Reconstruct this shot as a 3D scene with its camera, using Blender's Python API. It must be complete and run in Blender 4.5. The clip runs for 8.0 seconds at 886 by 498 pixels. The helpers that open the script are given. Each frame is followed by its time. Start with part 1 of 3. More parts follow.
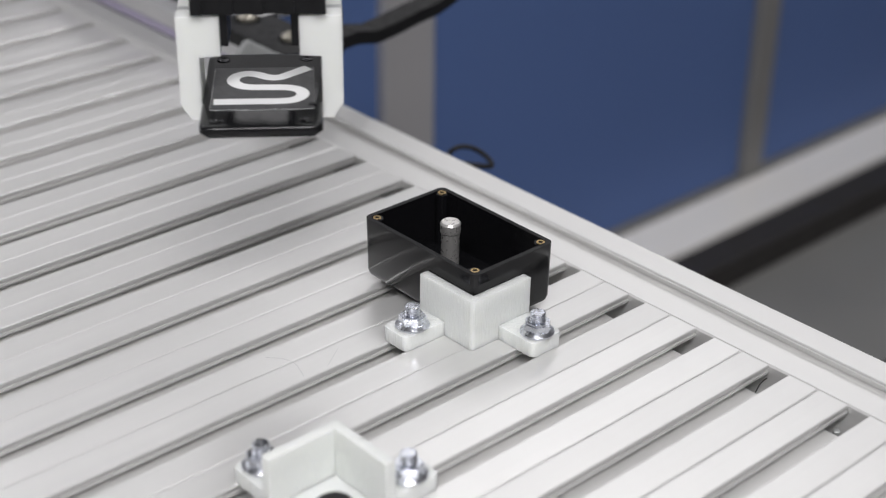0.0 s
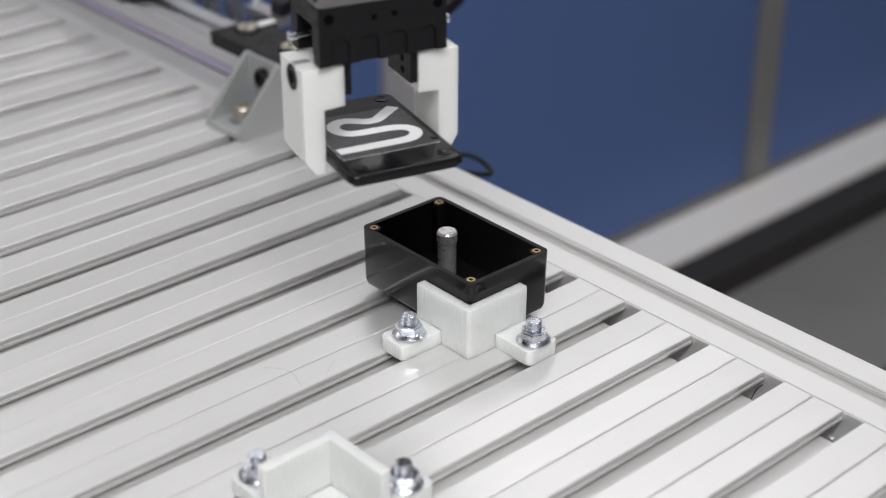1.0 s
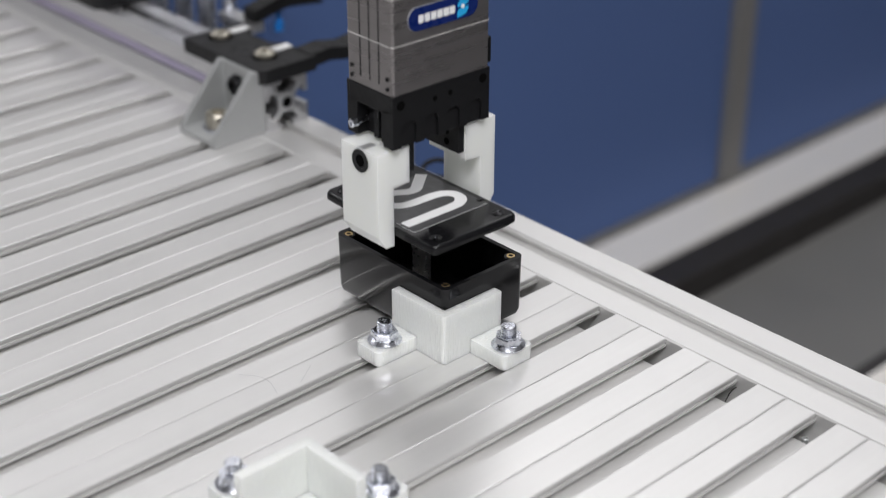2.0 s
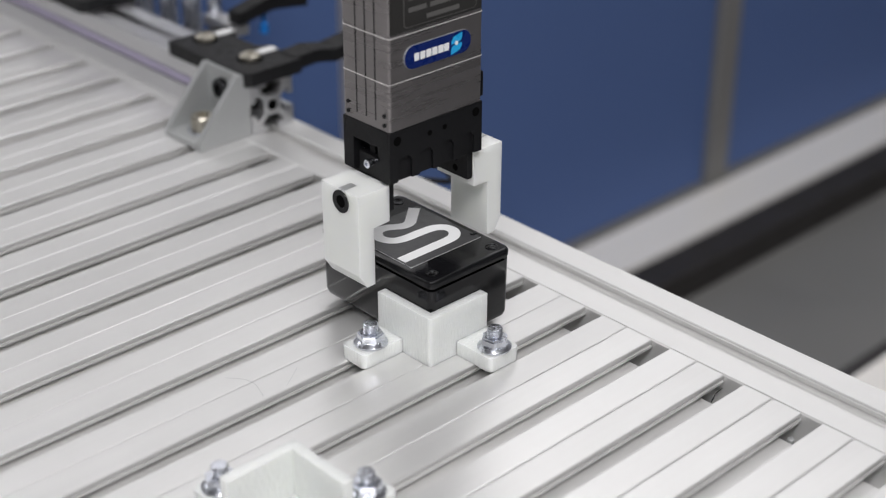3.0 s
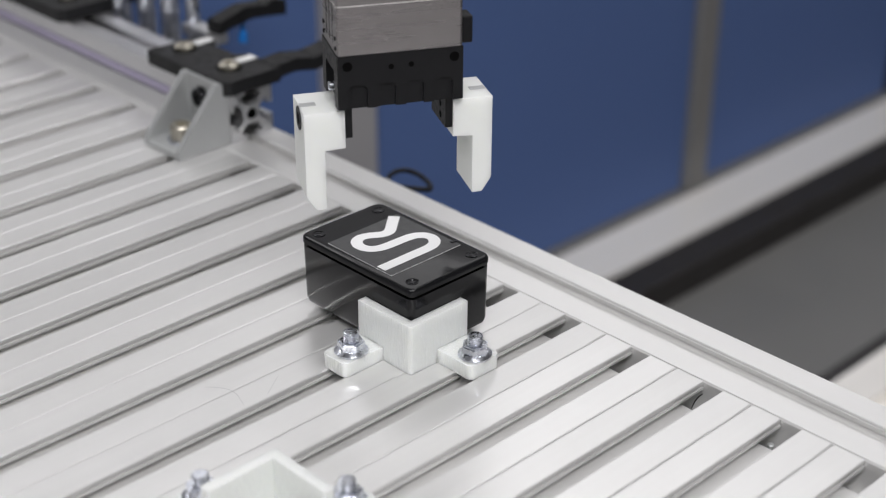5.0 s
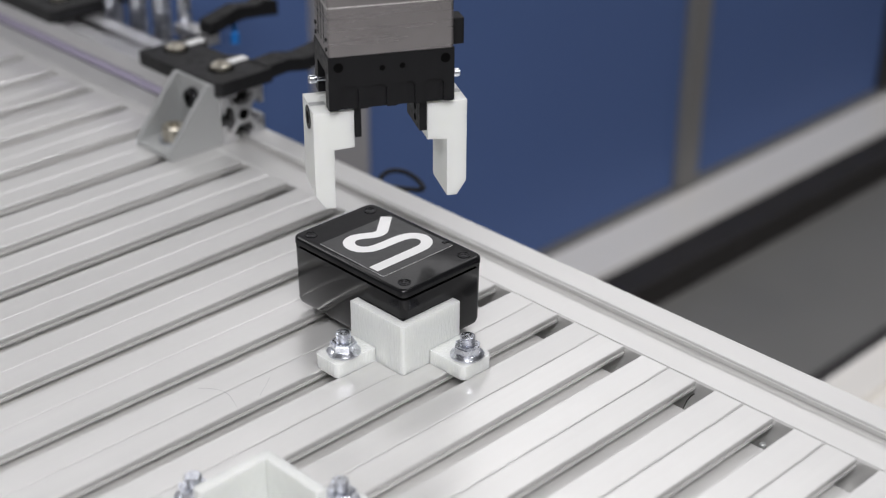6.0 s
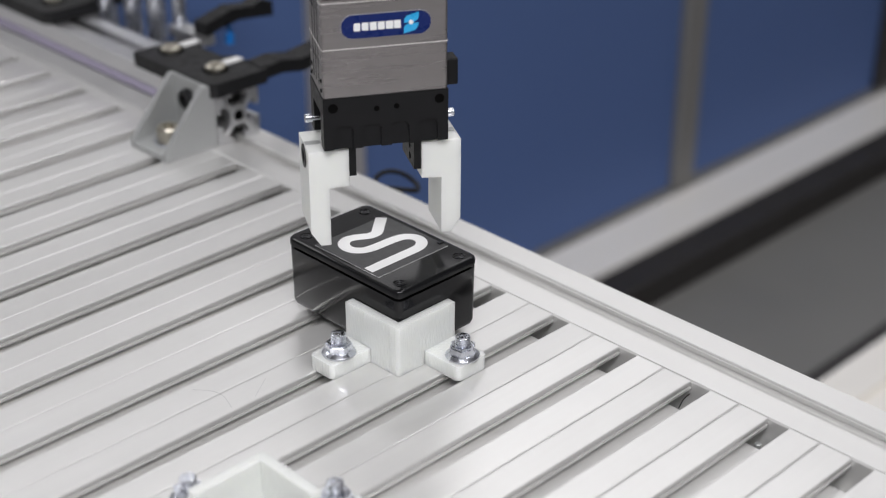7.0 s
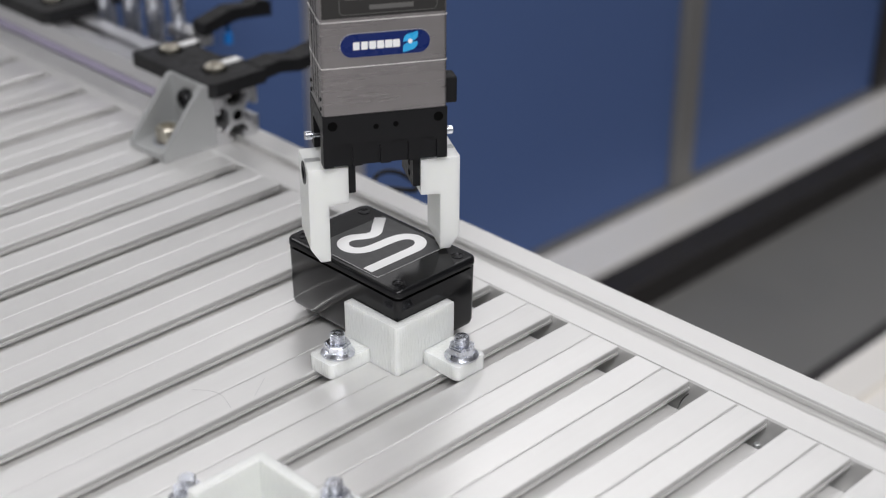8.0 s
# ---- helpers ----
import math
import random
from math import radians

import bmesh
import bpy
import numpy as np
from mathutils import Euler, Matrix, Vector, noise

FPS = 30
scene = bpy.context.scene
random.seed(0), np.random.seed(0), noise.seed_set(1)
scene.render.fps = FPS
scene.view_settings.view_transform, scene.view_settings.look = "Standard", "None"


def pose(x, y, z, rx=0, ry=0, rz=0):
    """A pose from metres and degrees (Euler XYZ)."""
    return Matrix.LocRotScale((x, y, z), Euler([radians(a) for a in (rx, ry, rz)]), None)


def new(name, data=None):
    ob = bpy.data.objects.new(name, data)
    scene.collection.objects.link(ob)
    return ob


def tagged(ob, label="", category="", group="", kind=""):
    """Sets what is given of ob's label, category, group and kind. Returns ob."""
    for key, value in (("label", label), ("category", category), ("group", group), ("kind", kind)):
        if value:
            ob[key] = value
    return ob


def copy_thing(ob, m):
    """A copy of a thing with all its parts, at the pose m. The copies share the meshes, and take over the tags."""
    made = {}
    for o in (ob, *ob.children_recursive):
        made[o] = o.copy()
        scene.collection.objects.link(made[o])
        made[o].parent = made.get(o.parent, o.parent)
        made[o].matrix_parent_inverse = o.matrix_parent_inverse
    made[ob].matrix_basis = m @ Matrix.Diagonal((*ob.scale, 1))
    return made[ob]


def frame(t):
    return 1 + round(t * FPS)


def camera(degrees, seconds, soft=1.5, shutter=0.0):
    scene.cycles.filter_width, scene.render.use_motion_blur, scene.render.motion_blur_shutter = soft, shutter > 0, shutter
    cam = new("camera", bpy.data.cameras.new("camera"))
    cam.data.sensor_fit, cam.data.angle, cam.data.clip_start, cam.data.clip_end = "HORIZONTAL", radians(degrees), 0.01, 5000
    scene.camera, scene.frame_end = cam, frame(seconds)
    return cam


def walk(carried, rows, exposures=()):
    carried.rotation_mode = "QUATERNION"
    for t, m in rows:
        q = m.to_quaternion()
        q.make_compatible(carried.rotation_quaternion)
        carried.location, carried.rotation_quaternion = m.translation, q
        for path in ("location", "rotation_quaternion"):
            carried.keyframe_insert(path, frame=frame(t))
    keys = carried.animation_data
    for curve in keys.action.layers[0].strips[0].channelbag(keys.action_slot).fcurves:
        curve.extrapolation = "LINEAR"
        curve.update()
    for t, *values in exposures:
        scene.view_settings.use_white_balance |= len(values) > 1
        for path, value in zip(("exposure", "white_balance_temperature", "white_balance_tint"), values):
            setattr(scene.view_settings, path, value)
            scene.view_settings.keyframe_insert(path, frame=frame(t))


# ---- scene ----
# ---- camera ----
cam = camera(32.774, 8.0, soft=1.15, shutter=0.4)
cam.data.dof.use_dof = True
cam.data.dof.focus_distance = 0.665
cam.data.dof.aperture_fstop = 6.4
# seconds, eye, yaw, pitch, lean
CAMERA_ROWS = [
    (0.0, -0.4696, -0.4271, 0.3466, -42.361, -28.308, -0.814),
    (0.5, -0.4665, -0.4312, 0.3496, -41.772, -28.302, -0.306),
    (1.0, -0.4658, -0.4335, 0.3509, -41.816, -28.187, -0.129),
    (1.5, -0.4658, -0.4343, 0.3525, -42.344, -28.123, -0.081),
    (3.0, -0.4655, -0.4351, 0.3530, -43.400, -28.002, -0.165),
    (3.5, -0.4653, -0.4350, 0.3533, -43.633, -27.908, -0.122),
    (4.0, -0.4651, -0.4356, 0.3530, -43.818, -27.784, -0.147),
    (4.5, -0.4656, -0.4355, 0.3529, -44.034, -27.714, -0.222),
    (6.0, -0.4660, -0.4360, 0.3540, -44.572, -27.714, -0.294),
    (6.5, -0.4649, -0.4361, 0.3539, -44.634, -27.713, -0.203),
    (7.0, -0.4649, -0.4363, 0.3543, -44.692, -27.728, -0.193),
    (7.5, -0.4652, -0.4361, 0.3543, -44.768, -27.728, -0.231),
    (8.0, -0.4652, -0.4361, 0.3543, -44.768, -27.728, -0.231),
]
walk(cam, [(t, pose(x, y, z, 90 + p, 0, a) @ pose(0, 0, 0, 0, 0, -r)) for t, x, y, z, a, p, r in CAMERA_ROWS],
     exposures=[(0.0, 0.0), (8.0, 0.0)])

FLOOR = -0.80          # hall floor under the table top
P = 0.040              # width of one table profile
CEIL = 3.2

# ---- light ----
world = bpy.data.worlds.new("hall_air")
scene.world = world
world.use_nodes = True
world.node_tree.nodes["Background"].inputs[0].default_value = (0.95, 0.96, 1.0, 1)
world.node_tree.nodes["Background"].inputs[1].default_value = 0.20


def unseen_lamp(x, y, z, sx, sy, power):
    data = bpy.data.lights.new("ceiling_light", "AREA")
    data.shape, data.size, data.size_y, data.energy = "RECTANGLE", sx, sy, power
    data.color = (0.99, 0.978, 0.992)
    ob = new("ceiling_light", data)
    ob.matrix_world = pose(x, y, z, 0, 0, 0)
    return ob


# Area lights without fixtures, added out of view to set the brightness.
# The first lifts the pale rail; the last hangs low for the fence's left.
for lx, ly, lz, lw, sx, sy in ((1.3, 0.1, CEIL - 0.06, 15, 1.2, 0.6), (2.8, 2.4, CEIL - 0.06, 36, 3.0, 2.6), (-0.4, 3.25, CEIL - 0.06, 33, 2.6, 1.2),
                              (-0.6, -2.2, CEIL - 0.06, 36, 1.6, 0.7), (-1.0, -0.85, 1.55, 37, 1.2, 0.5)):
    unseen_lamp(lx, ly, lz, sx, sy, lw)


# ---- materials ----
def material(name, base, rough=0.5, metal=0.0, vary=0.08, scale=60.0, bump=0.0, bump_scale=300.0, stretch=(1, 1, 1),
             spec=0.5, rough_vary=0.1, coat=0.0, sss=0.0):
    m = bpy.data.materials.new(name)
    m.use_nodes = True
    nt = m.node_tree
    b = nt.nodes["Principled BSDF"]
    tc = nt.nodes.new("ShaderNodeTexCoord")
    mp = nt.nodes.new("ShaderNodeMapping")
    mp.inputs["Scale"].default_value = stretch
    nt.links.new(tc.outputs["Object"], mp.inputs[0])
    n1 = nt.nodes.new("ShaderNodeTexNoise")
    n1.inputs["Scale"].default_value = scale
    n1.inputs["Detail"].default_value = 4
    n2 = nt.nodes.new("ShaderNodeTexNoise")
    n2.inputs["Scale"].default_value = scale * 0.13
    n2.inputs["Detail"].default_value = 2
    nt.links.new(mp.outputs[0], n1.inputs[0])
    nt.links.new(tc.outputs["Object"], n2.inputs[0])
    add = nt.nodes.new("ShaderNodeMath")
    add.operation = "ADD"
    nt.links.new(n1.outputs[0], add.inputs[0])
    nt.links.new(n2.outputs[0], add.inputs[1])
    info = nt.nodes.new("ShaderNodeObjectInfo")
    rnd = nt.nodes.new("ShaderNodeMath")
    rnd.operation = "MULTIPLY_ADD"
    nt.links.new(info.outputs["Random"], rnd.inputs[0])
    rnd.inputs[1].default_value = 0.9
    nt.links.new(add.outputs[0], rnd.inputs[2])
    ramp = nt.nodes.new("ShaderNodeMapRange")
    nt.links.new(rnd.outputs[0], ramp.inputs[0])
    ramp.inputs[1].default_value, ramp.inputs[2].default_value = 0.6, 2.3
    ramp.inputs[3].default_value, ramp.inputs[4].default_value = 1 - vary, 1 + vary
    mul = nt.nodes.new("ShaderNodeVectorMath")
    mul.operation = "SCALE"
    mul.inputs[0].default_value = base
    nt.links.new(ramp.outputs[0], mul.inputs["Scale"])
    nt.links.new(mul.outputs[0], b.inputs["Base Color"])
    rr = nt.nodes.new("ShaderNodeMapRange")
    nt.links.new(n1.outputs[0], rr.inputs[0])
    rr.inputs[1].default_value, rr.inputs[2].default_value = 0.3, 0.7
    rr.inputs[3].default_value, rr.inputs[4].default_value = max(0.02, rough - rough_vary), min(1, rough + rough_vary)
    nt.links.new(rr.outputs[0], b.inputs["Roughness"])
    b.inputs["Metallic"].default_value = metal
    b.inputs["Specular IOR Level"].default_value = spec
    b.inputs["Coat Weight"].default_value = coat
    if sss:
        b.inputs["Subsurface Weight"].default_value = sss
        b.inputs["Subsurface Radius"].default_value = (0.008, 0.008, 0.0075)
        b.inputs["Subsurface Scale"].default_value = 1.0
    if bump:
        n3 = nt.nodes.new("ShaderNodeTexNoise")
        n3.inputs["Scale"].default_value = bump_scale
        n3.inputs["Detail"].default_value = 3
        nt.links.new(mp.outputs[0], n3.inputs[0])
        bp = nt.nodes.new("ShaderNodeBump")
        bp.inputs["Strength"].default_value = bump
        bp.inputs["Distance"].default_value = 0.001
        nt.links.new(n3.outputs[0], bp.inputs["Height"])
        nt.links.new(bp.outputs[0], b.inputs["Normal"])
    return m


ALU = material("anodised_aluminium", (0.77, 0.765, 0.755), 0.33, 0.60, 0.085, 160, 0.02, 900, (0.03, 1, 1), rough_vary=0.03)
ALU_Y = material("anodised_aluminium_rail", (0.77, 0.765, 0.755), 0.35, 0.55, 0.04, 120, 0.02, 900, (1, 0.03, 1), rough_vary=0.03)
# ALU_SIDE: darker base and more metal stand in for the profile's dark reflections.
ALU_SIDE = material("weathered_aluminium_profile", (0.70, 0.70, 0.715), 0.34, 0.95, 0.10, 120, 0.05, 900, (1, 0.03, 1))
SEAM_GLINT = material("polished_chamfer", (0.85, 0.83, 0.81), 0.4, 0.4, 0.04, 300)
CAST = material("cast_aluminium", (0.48, 0.49, 0.49), 0.5, 0.6, 0.08, 300, 0.15, 1500)
STEEL = material("brushed_steel", (0.262, 0.246, 0.246), 0.29, 0.82, 0.16, 320, 0.006, 2500, (0.06, 0.06, 1.0), rough_vary=0.06)
DULL_BOLT = material("dull_yellowed_steel", (0.52, 0.49, 0.42), 0.4, 1.0, 0.1, 400, 0.05, 1500)
ZINC = material("zinc_plated_steel", (0.74, 0.76, 0.82), 0.24, 1.0, 0.08, 400, 0.05, 1500)
BLACK_ANOD = material("black_anodised_metal", (0.008, 0.008, 0.009), 0.42, 0.0, 0.15, 400, 0.05, 2000, spec=0.18)
ABS = material("glossy_black_abs", (0.007, 0.007, 0.008), 0.15, 0.0, 0.15, 200, 0.02, 700, rough_vary=0.05, spec=0.32)
PRINT = material("white_printed_plastic", (0.77, 0.79, 0.765), 0.18, 0.0, 0.015, 900, 0.48, 900, (1.0, 1.0, 0.22), sss=0.8, rough_vary=0.12)
PRINT_SMOOTH = material("white_printed_finger", (0.78, 0.795, 0.77), 0.34, 0.0, 0.015, 300, 0.0, 900, (0.25, 0.25, 1.5), sss=0.8, rough_vary=0.015)
LABEL = material("charcoal_label_film", (0.045, 0.045, 0.047), 0.38, 0.0, 0.05, 200)
WHITE_INK = material("white_ink", (0.80, 0.80, 0.80), 0.45, 0.0, 0.02, 200)
NAVY = material("navy_label", (0.006, 0.017, 0.11), 0.3, 0.0, 0.03, 200, spec=0.2)
CYAN = material("cyan_ink", (0.02, 0.36, 0.70), 0.35, 0.0, 0.03, 200)
GREY_INK = material("grey_ink", (0.10, 0.097, 0.094), 0.45, 0.0, 0.03, 200)
DARK_LABEL = material("dark_grey_label", (0.026, 0.025, 0.024), 0.45, 0.0, 0.08, 200, spec=0.25)
BRASS = material("brass_insert", (0.62, 0.45, 0.22), 0.3, 1.0, 0.1, 500)
RUBBER = material("black_cable_rubber", (0.009, 0.009, 0.010), 0.5, 0.0, 0.1, 200, spec=0.3)
BLUE = material("blue_painted_panel", (0.092, 0.150, 0.335), 0.6, 0.0, 0.08, 2.5, spec=0.15)
WIDE_POST = material("pale_aluminium_post", (0.42, 0.41, 0.42), 0.5, 0.3, 0.08, 60, 0.0, 300, (1, 1, 0.02))
POST = material("grey_post", (0.22, 0.215, 0.21), 0.55, 0.2, 0.06, 30)
CONCRETE = material("grey_floor_coating", (0.085, 0.088, 0.09), 0.55, 0.0, 0.15, 9, 0.05, 80)
PLASTER = material("white_hall_wall", (0.60, 0.60, 0.61), 0.8, 0.0, 0.04, 4)
RAIL_WHITE = material("pale_aluminium_rail", (0.93, 0.90, 0.85), 0.38, 0.05, 0.05, 40, 0.02, 400, (0.05, 1, 1))
BELT = material("grey_conveyor_belt", (0.185, 0.182, 0.175), 0.6, 0.0, 0.20, 22, 0.05, 200)
# Near-black colour gives holes, bores and recesses their inner shade.
HOLE_SHADE = material("dark_hole", (0.002, 0.002, 0.002), 0.9, 0.0, 0.1, 100, spec=0.05)
SCREW = material("dark_steel_screw", (0.045, 0.045, 0.048), 0.22, 1.0, 0.1, 500)
PIN = material("bright_turned_steel", (0.78, 0.76, 0.74), 0.32, 0.8, 0.05, 500)
SCRATCH = material("dull_scratch", (0.58, 0.58, 0.58), 0.6, 0.2, 0.05, 300)
LILAC = material("pale_lilac_plastic", (0.42, 0.38, 0.52), 0.5, 0.0, 0.06, 60)
BLUE_FITTING = material("blue_plastic_fitting", (0.01, 0.17, 0.55), 0.35, 0.0, 0.05, 200)
# Near-black for the shade beside the conveyor rails, and for the black end post.
SHADE_AND_POST = material("black_plinth", (0.028, 0.025, 0.024), 0.6, 0.0, 0.1, 20)


# ---- mesh helpers ----
def thing(name, label, category, m=Matrix(), group="", kind=""):
    ob = new(name)
    ob.matrix_world = m
    return tagged(ob, label, category, group, kind)


def part(name, bm, mat, parent, label="", m=None, smooth=False):
    me = bpy.data.meshes.new(name)
    bmesh.ops.recalc_face_normals(bm, faces=bm.faces)
    if smooth:
        for f in bm.faces:
            f.smooth = True
        for e in bm.edges:
            if len(e.link_faces) == 2 and e.calc_face_angle(0) > 0.6:
                e.smooth = False
    bm.to_mesh(me)
    bm.free()
    me.materials.append(mat)
    ob = new(name, me)
    if parent is not None:
        ob.parent = parent
    if m is not None:
        ob.matrix_local = m
    if label:
        tagged(ob, label)
    return ob


def twin(ob, m):
    """Another object on the same mesh, beside ob under the same parent."""
    o = new(ob.name.split(".")[0], ob.data)
    o.parent = ob.parent
    o.matrix_local = m
    return o


def prism(pts, a, b, axis="z", bm=None):
    """An outline extruded from a to b. axis z: pts are x,y; axis x: pts are y,z; axis y: pts are x,z."""
    bm = bm or bmesh.new()
    def at(p, h):
        return {"z": (p[0], p[1], h), "x": (h, p[0], p[1]), "y": (p[0], h, p[1])}[axis]
    lo = [bm.verts.new(at(p, a)) for p in pts]
    hi = [bm.verts.new(at(p, b)) for p in pts]
    n = len(pts)
    bm.faces.new(lo)
    bm.faces.new(hi)
    for i in range(n):
        bm.faces.new((lo[i], lo[(i + 1) % n], hi[(i + 1) % n], hi[i]))
    return bm


def rect(x0, x1, y0, y1, r=0.0, n=5):
    if r <= 0:
        return [(x0, y0), (x1, y0), (x1, y1), (x0, y1)]
    out = []
    for cx, cy, a0 in ((x1 - r, y0 + r, -90), (x1 - r, y1 - r, 0), (x0 + r, y1 - r, 90), (x0 + r, y0 + r, 180)):
        for i in range(n + 1):
            a = radians(a0 + 90 * i / n)
            out.append((cx + r * math.cos(a), cy + r * math.sin(a)))
    return out


def block(x0, x1, y0, y1, z0, z1, bevel=0.0, bm=None, seg=2):
    new_bm = prism(rect(x0, x1, y0, y1), z0, z1)
    if bevel:
        bmesh.ops.bevel(new_bm, geom=new_bm.edges[:], offset=bevel, segments=seg, affect="EDGES", profile=0.5)
    return merge(bm, new_bm)


def merge(bm, other):
    if bm is None:
        return other
    me = bpy.data.meshes.new("temp")
    other.to_mesh(me)
    other.free()
    bm.from_mesh(me)
    bpy.data.meshes.remove(me)
    return bm


def bevelled(bm, offset, seg=2, angle=0.5):
    es = [e for e in bm.edges if len(e.link_faces) == 2 and e.calc_face_angle(0) > angle]
    bmesh.ops.bevel(bm, geom=es, offset=offset, segments=seg, affect="EDGES", profile=0.5)
    return bm


def lathe(profile, n=24, bm=None, axis="z"):
    """Turned shape from (radius, height) pairs."""
    bm = bm or bmesh.new()
    rings = []
    for r, h in profile:
        ring = []
        for i in range(n):
            a = 2 * math.pi * i / n
            c, s = r * math.cos(a), r * math.sin(a)
            ring.append(bm.verts.new({"z": (c, s, h), "x": (h, c, s), "y": (c, h, s)}[axis]))
        rings.append(ring)
    for k in range(len(rings) - 1):
        for i in range(n):
            j = (i + 1) % n
            bm.faces.new((rings[k][i], rings[k][j], rings[k + 1][j], rings[k + 1][i]))
    bm.faces.new(rings[0])
    bm.faces.new(rings[-1])
    return bm


def tube(points, r, n=10):
    """A round cable through the points."""
    bm = bmesh.new()
    pts = [Vector(p) for p in points]
    prev = None
    last = None
    for i, p in enumerate(pts):
        d = (pts[min(i + 1, len(pts) - 1)] - pts[max(i - 1, 0)]).normalized()
        u = d.orthogonal().normalized() if last is None else (last - d * last.dot(d)).normalized()
        last = u
        v = d.cross(u)
        ring = [bm.verts.new(p + r * (u * math.cos(2 * math.pi * k / n) + v * math.sin(2 * math.pi * k / n))) for k in range(n)]
        if prev:
            for k in range(n):
                bm.faces.new((prev[k], prev[(k + 1) % n], ring[(k + 1) % n], ring[k]))
        else:
            bm.faces.new(ring)
        prev = ring
    bm.faces.new(prev)
    return bm


def ribbon(points, width, z0, z1):
    """A flat band of constant width along a smooth path through the points."""
    pts = [Vector((x, y)) for x, y in points]
    fine = []
    for i in range(len(pts) - 1):
        p0, p1, p2, p3 = pts[max(i - 1, 0)], pts[i], pts[i + 1], pts[min(i + 2, len(pts) - 1)]
        for k in range(6):
            t = k / 6
            fine.append(0.5 * (2 * p1 + (p2 - p0) * t + (2 * p0 - 5 * p1 + 4 * p2 - p3) * t * t + (3 * p1 - p0 - 3 * p2 + p3) * t ** 3))
    fine.append(pts[-1])
    bm = bmesh.new()
    prev = None
    for i, p in enumerate(fine):
        d = (fine[min(i + 1, len(fine) - 1)] - fine[max(i - 1, 0)]).normalized()
        nrm = Vector((-d.y, d.x)) * width / 2
        a, b = p + nrm, p - nrm
        q = [bm.verts.new((a.x, a.y, z1)), bm.verts.new((b.x, b.y, z1)), bm.verts.new((b.x, b.y, z0)), bm.verts.new((a.x, a.y, z0))]
        if prev:
            for k in range(4):
                bm.faces.new((prev[k], prev[(k + 1) % 4], q[(k + 1) % 4], q[k]))
        else:
            bm.faces.new(q)
        prev = q
    bm.faces.new(prev)
    return bm


# ---- hall ----
def hall():
    x0, x1, y0, y1 = -4.0, 4.5, -4.0, 4.0
    f = part("floor", prism(rect(x0, x1, y0, y1), FLOOR - 0.1, FLOOR), CONCRETE, None)
    tagged(f, "dark grey coated industrial hall floor", "floor", kind="structure")
    c = part("ceiling", prism(rect(x0, x1, y0, y1), CEIL, CEIL + 0.1), PLASTER, None)
    tagged(c, "plain white hall ceiling", "ceiling", kind="structure")
    for name, r in (("wall_north", (x0, x1, y1, y1 + 0.15)), ("wall_south", (x0, x1, y0 - 0.15, y0)),
                    ("wall_east", (x1, x1 + 0.15, y0, y1)), ("wall_west", (x0 - 0.15, x0, y0, y1))):
        w = part(name, prism(rect(*r), FLOOR, CEIL), PLASTER, None)
        tagged(w, "plain pale hall wall", "wall", kind="structure")


def profile_section(w):
    """Outline of a square extrusion with T slots, centred on x, from z = -w to 0."""
    o, c, d, lip = 0.005 * w / P, 0.0095 * w / P, 0.012 * w / P, 0.0035 * w / P
    h = w / 2

    def side(rot):
        pts = [(-h, h), (-o, h), (-o, h - lip), (-c, h - lip), (-c, h - lip - 0.003), (-o, h - d), (o, h - d), (c, h - lip - 0.003),
               (c, h - lip), (o, h - lip), (o, h)]
        a = radians(rot)
        return [(x * math.cos(a) - y * math.sin(a), x * math.sin(a) + y * math.cos(a)) for x, y in pts]
    out = []
    for rot in (0, -90, -180, -270):
        out += side(rot)
    return [(x, y - h) for x, y in out]


def rail_section(w):
    """Outline of the edge rail: a lipped shallow slot in its top, centred on x, top at z = 0."""
    h = w / 2
    left = [(-h, -w), (-h, -0.0008), (-h + 0.0008, 0.0), (-0.0054, 0.0), (-0.0050, -0.0004), (-0.0050, -0.0012), (-0.0046, -0.0014), (-0.0046, -0.0020),
            (-0.0052, -0.0022), (-0.0052, -0.0032), (-0.0066, -0.0034), (-0.0066, -0.0052), (-0.0040, -0.0058)]
    return left + [(-x, z) for x, z in reversed(left)]


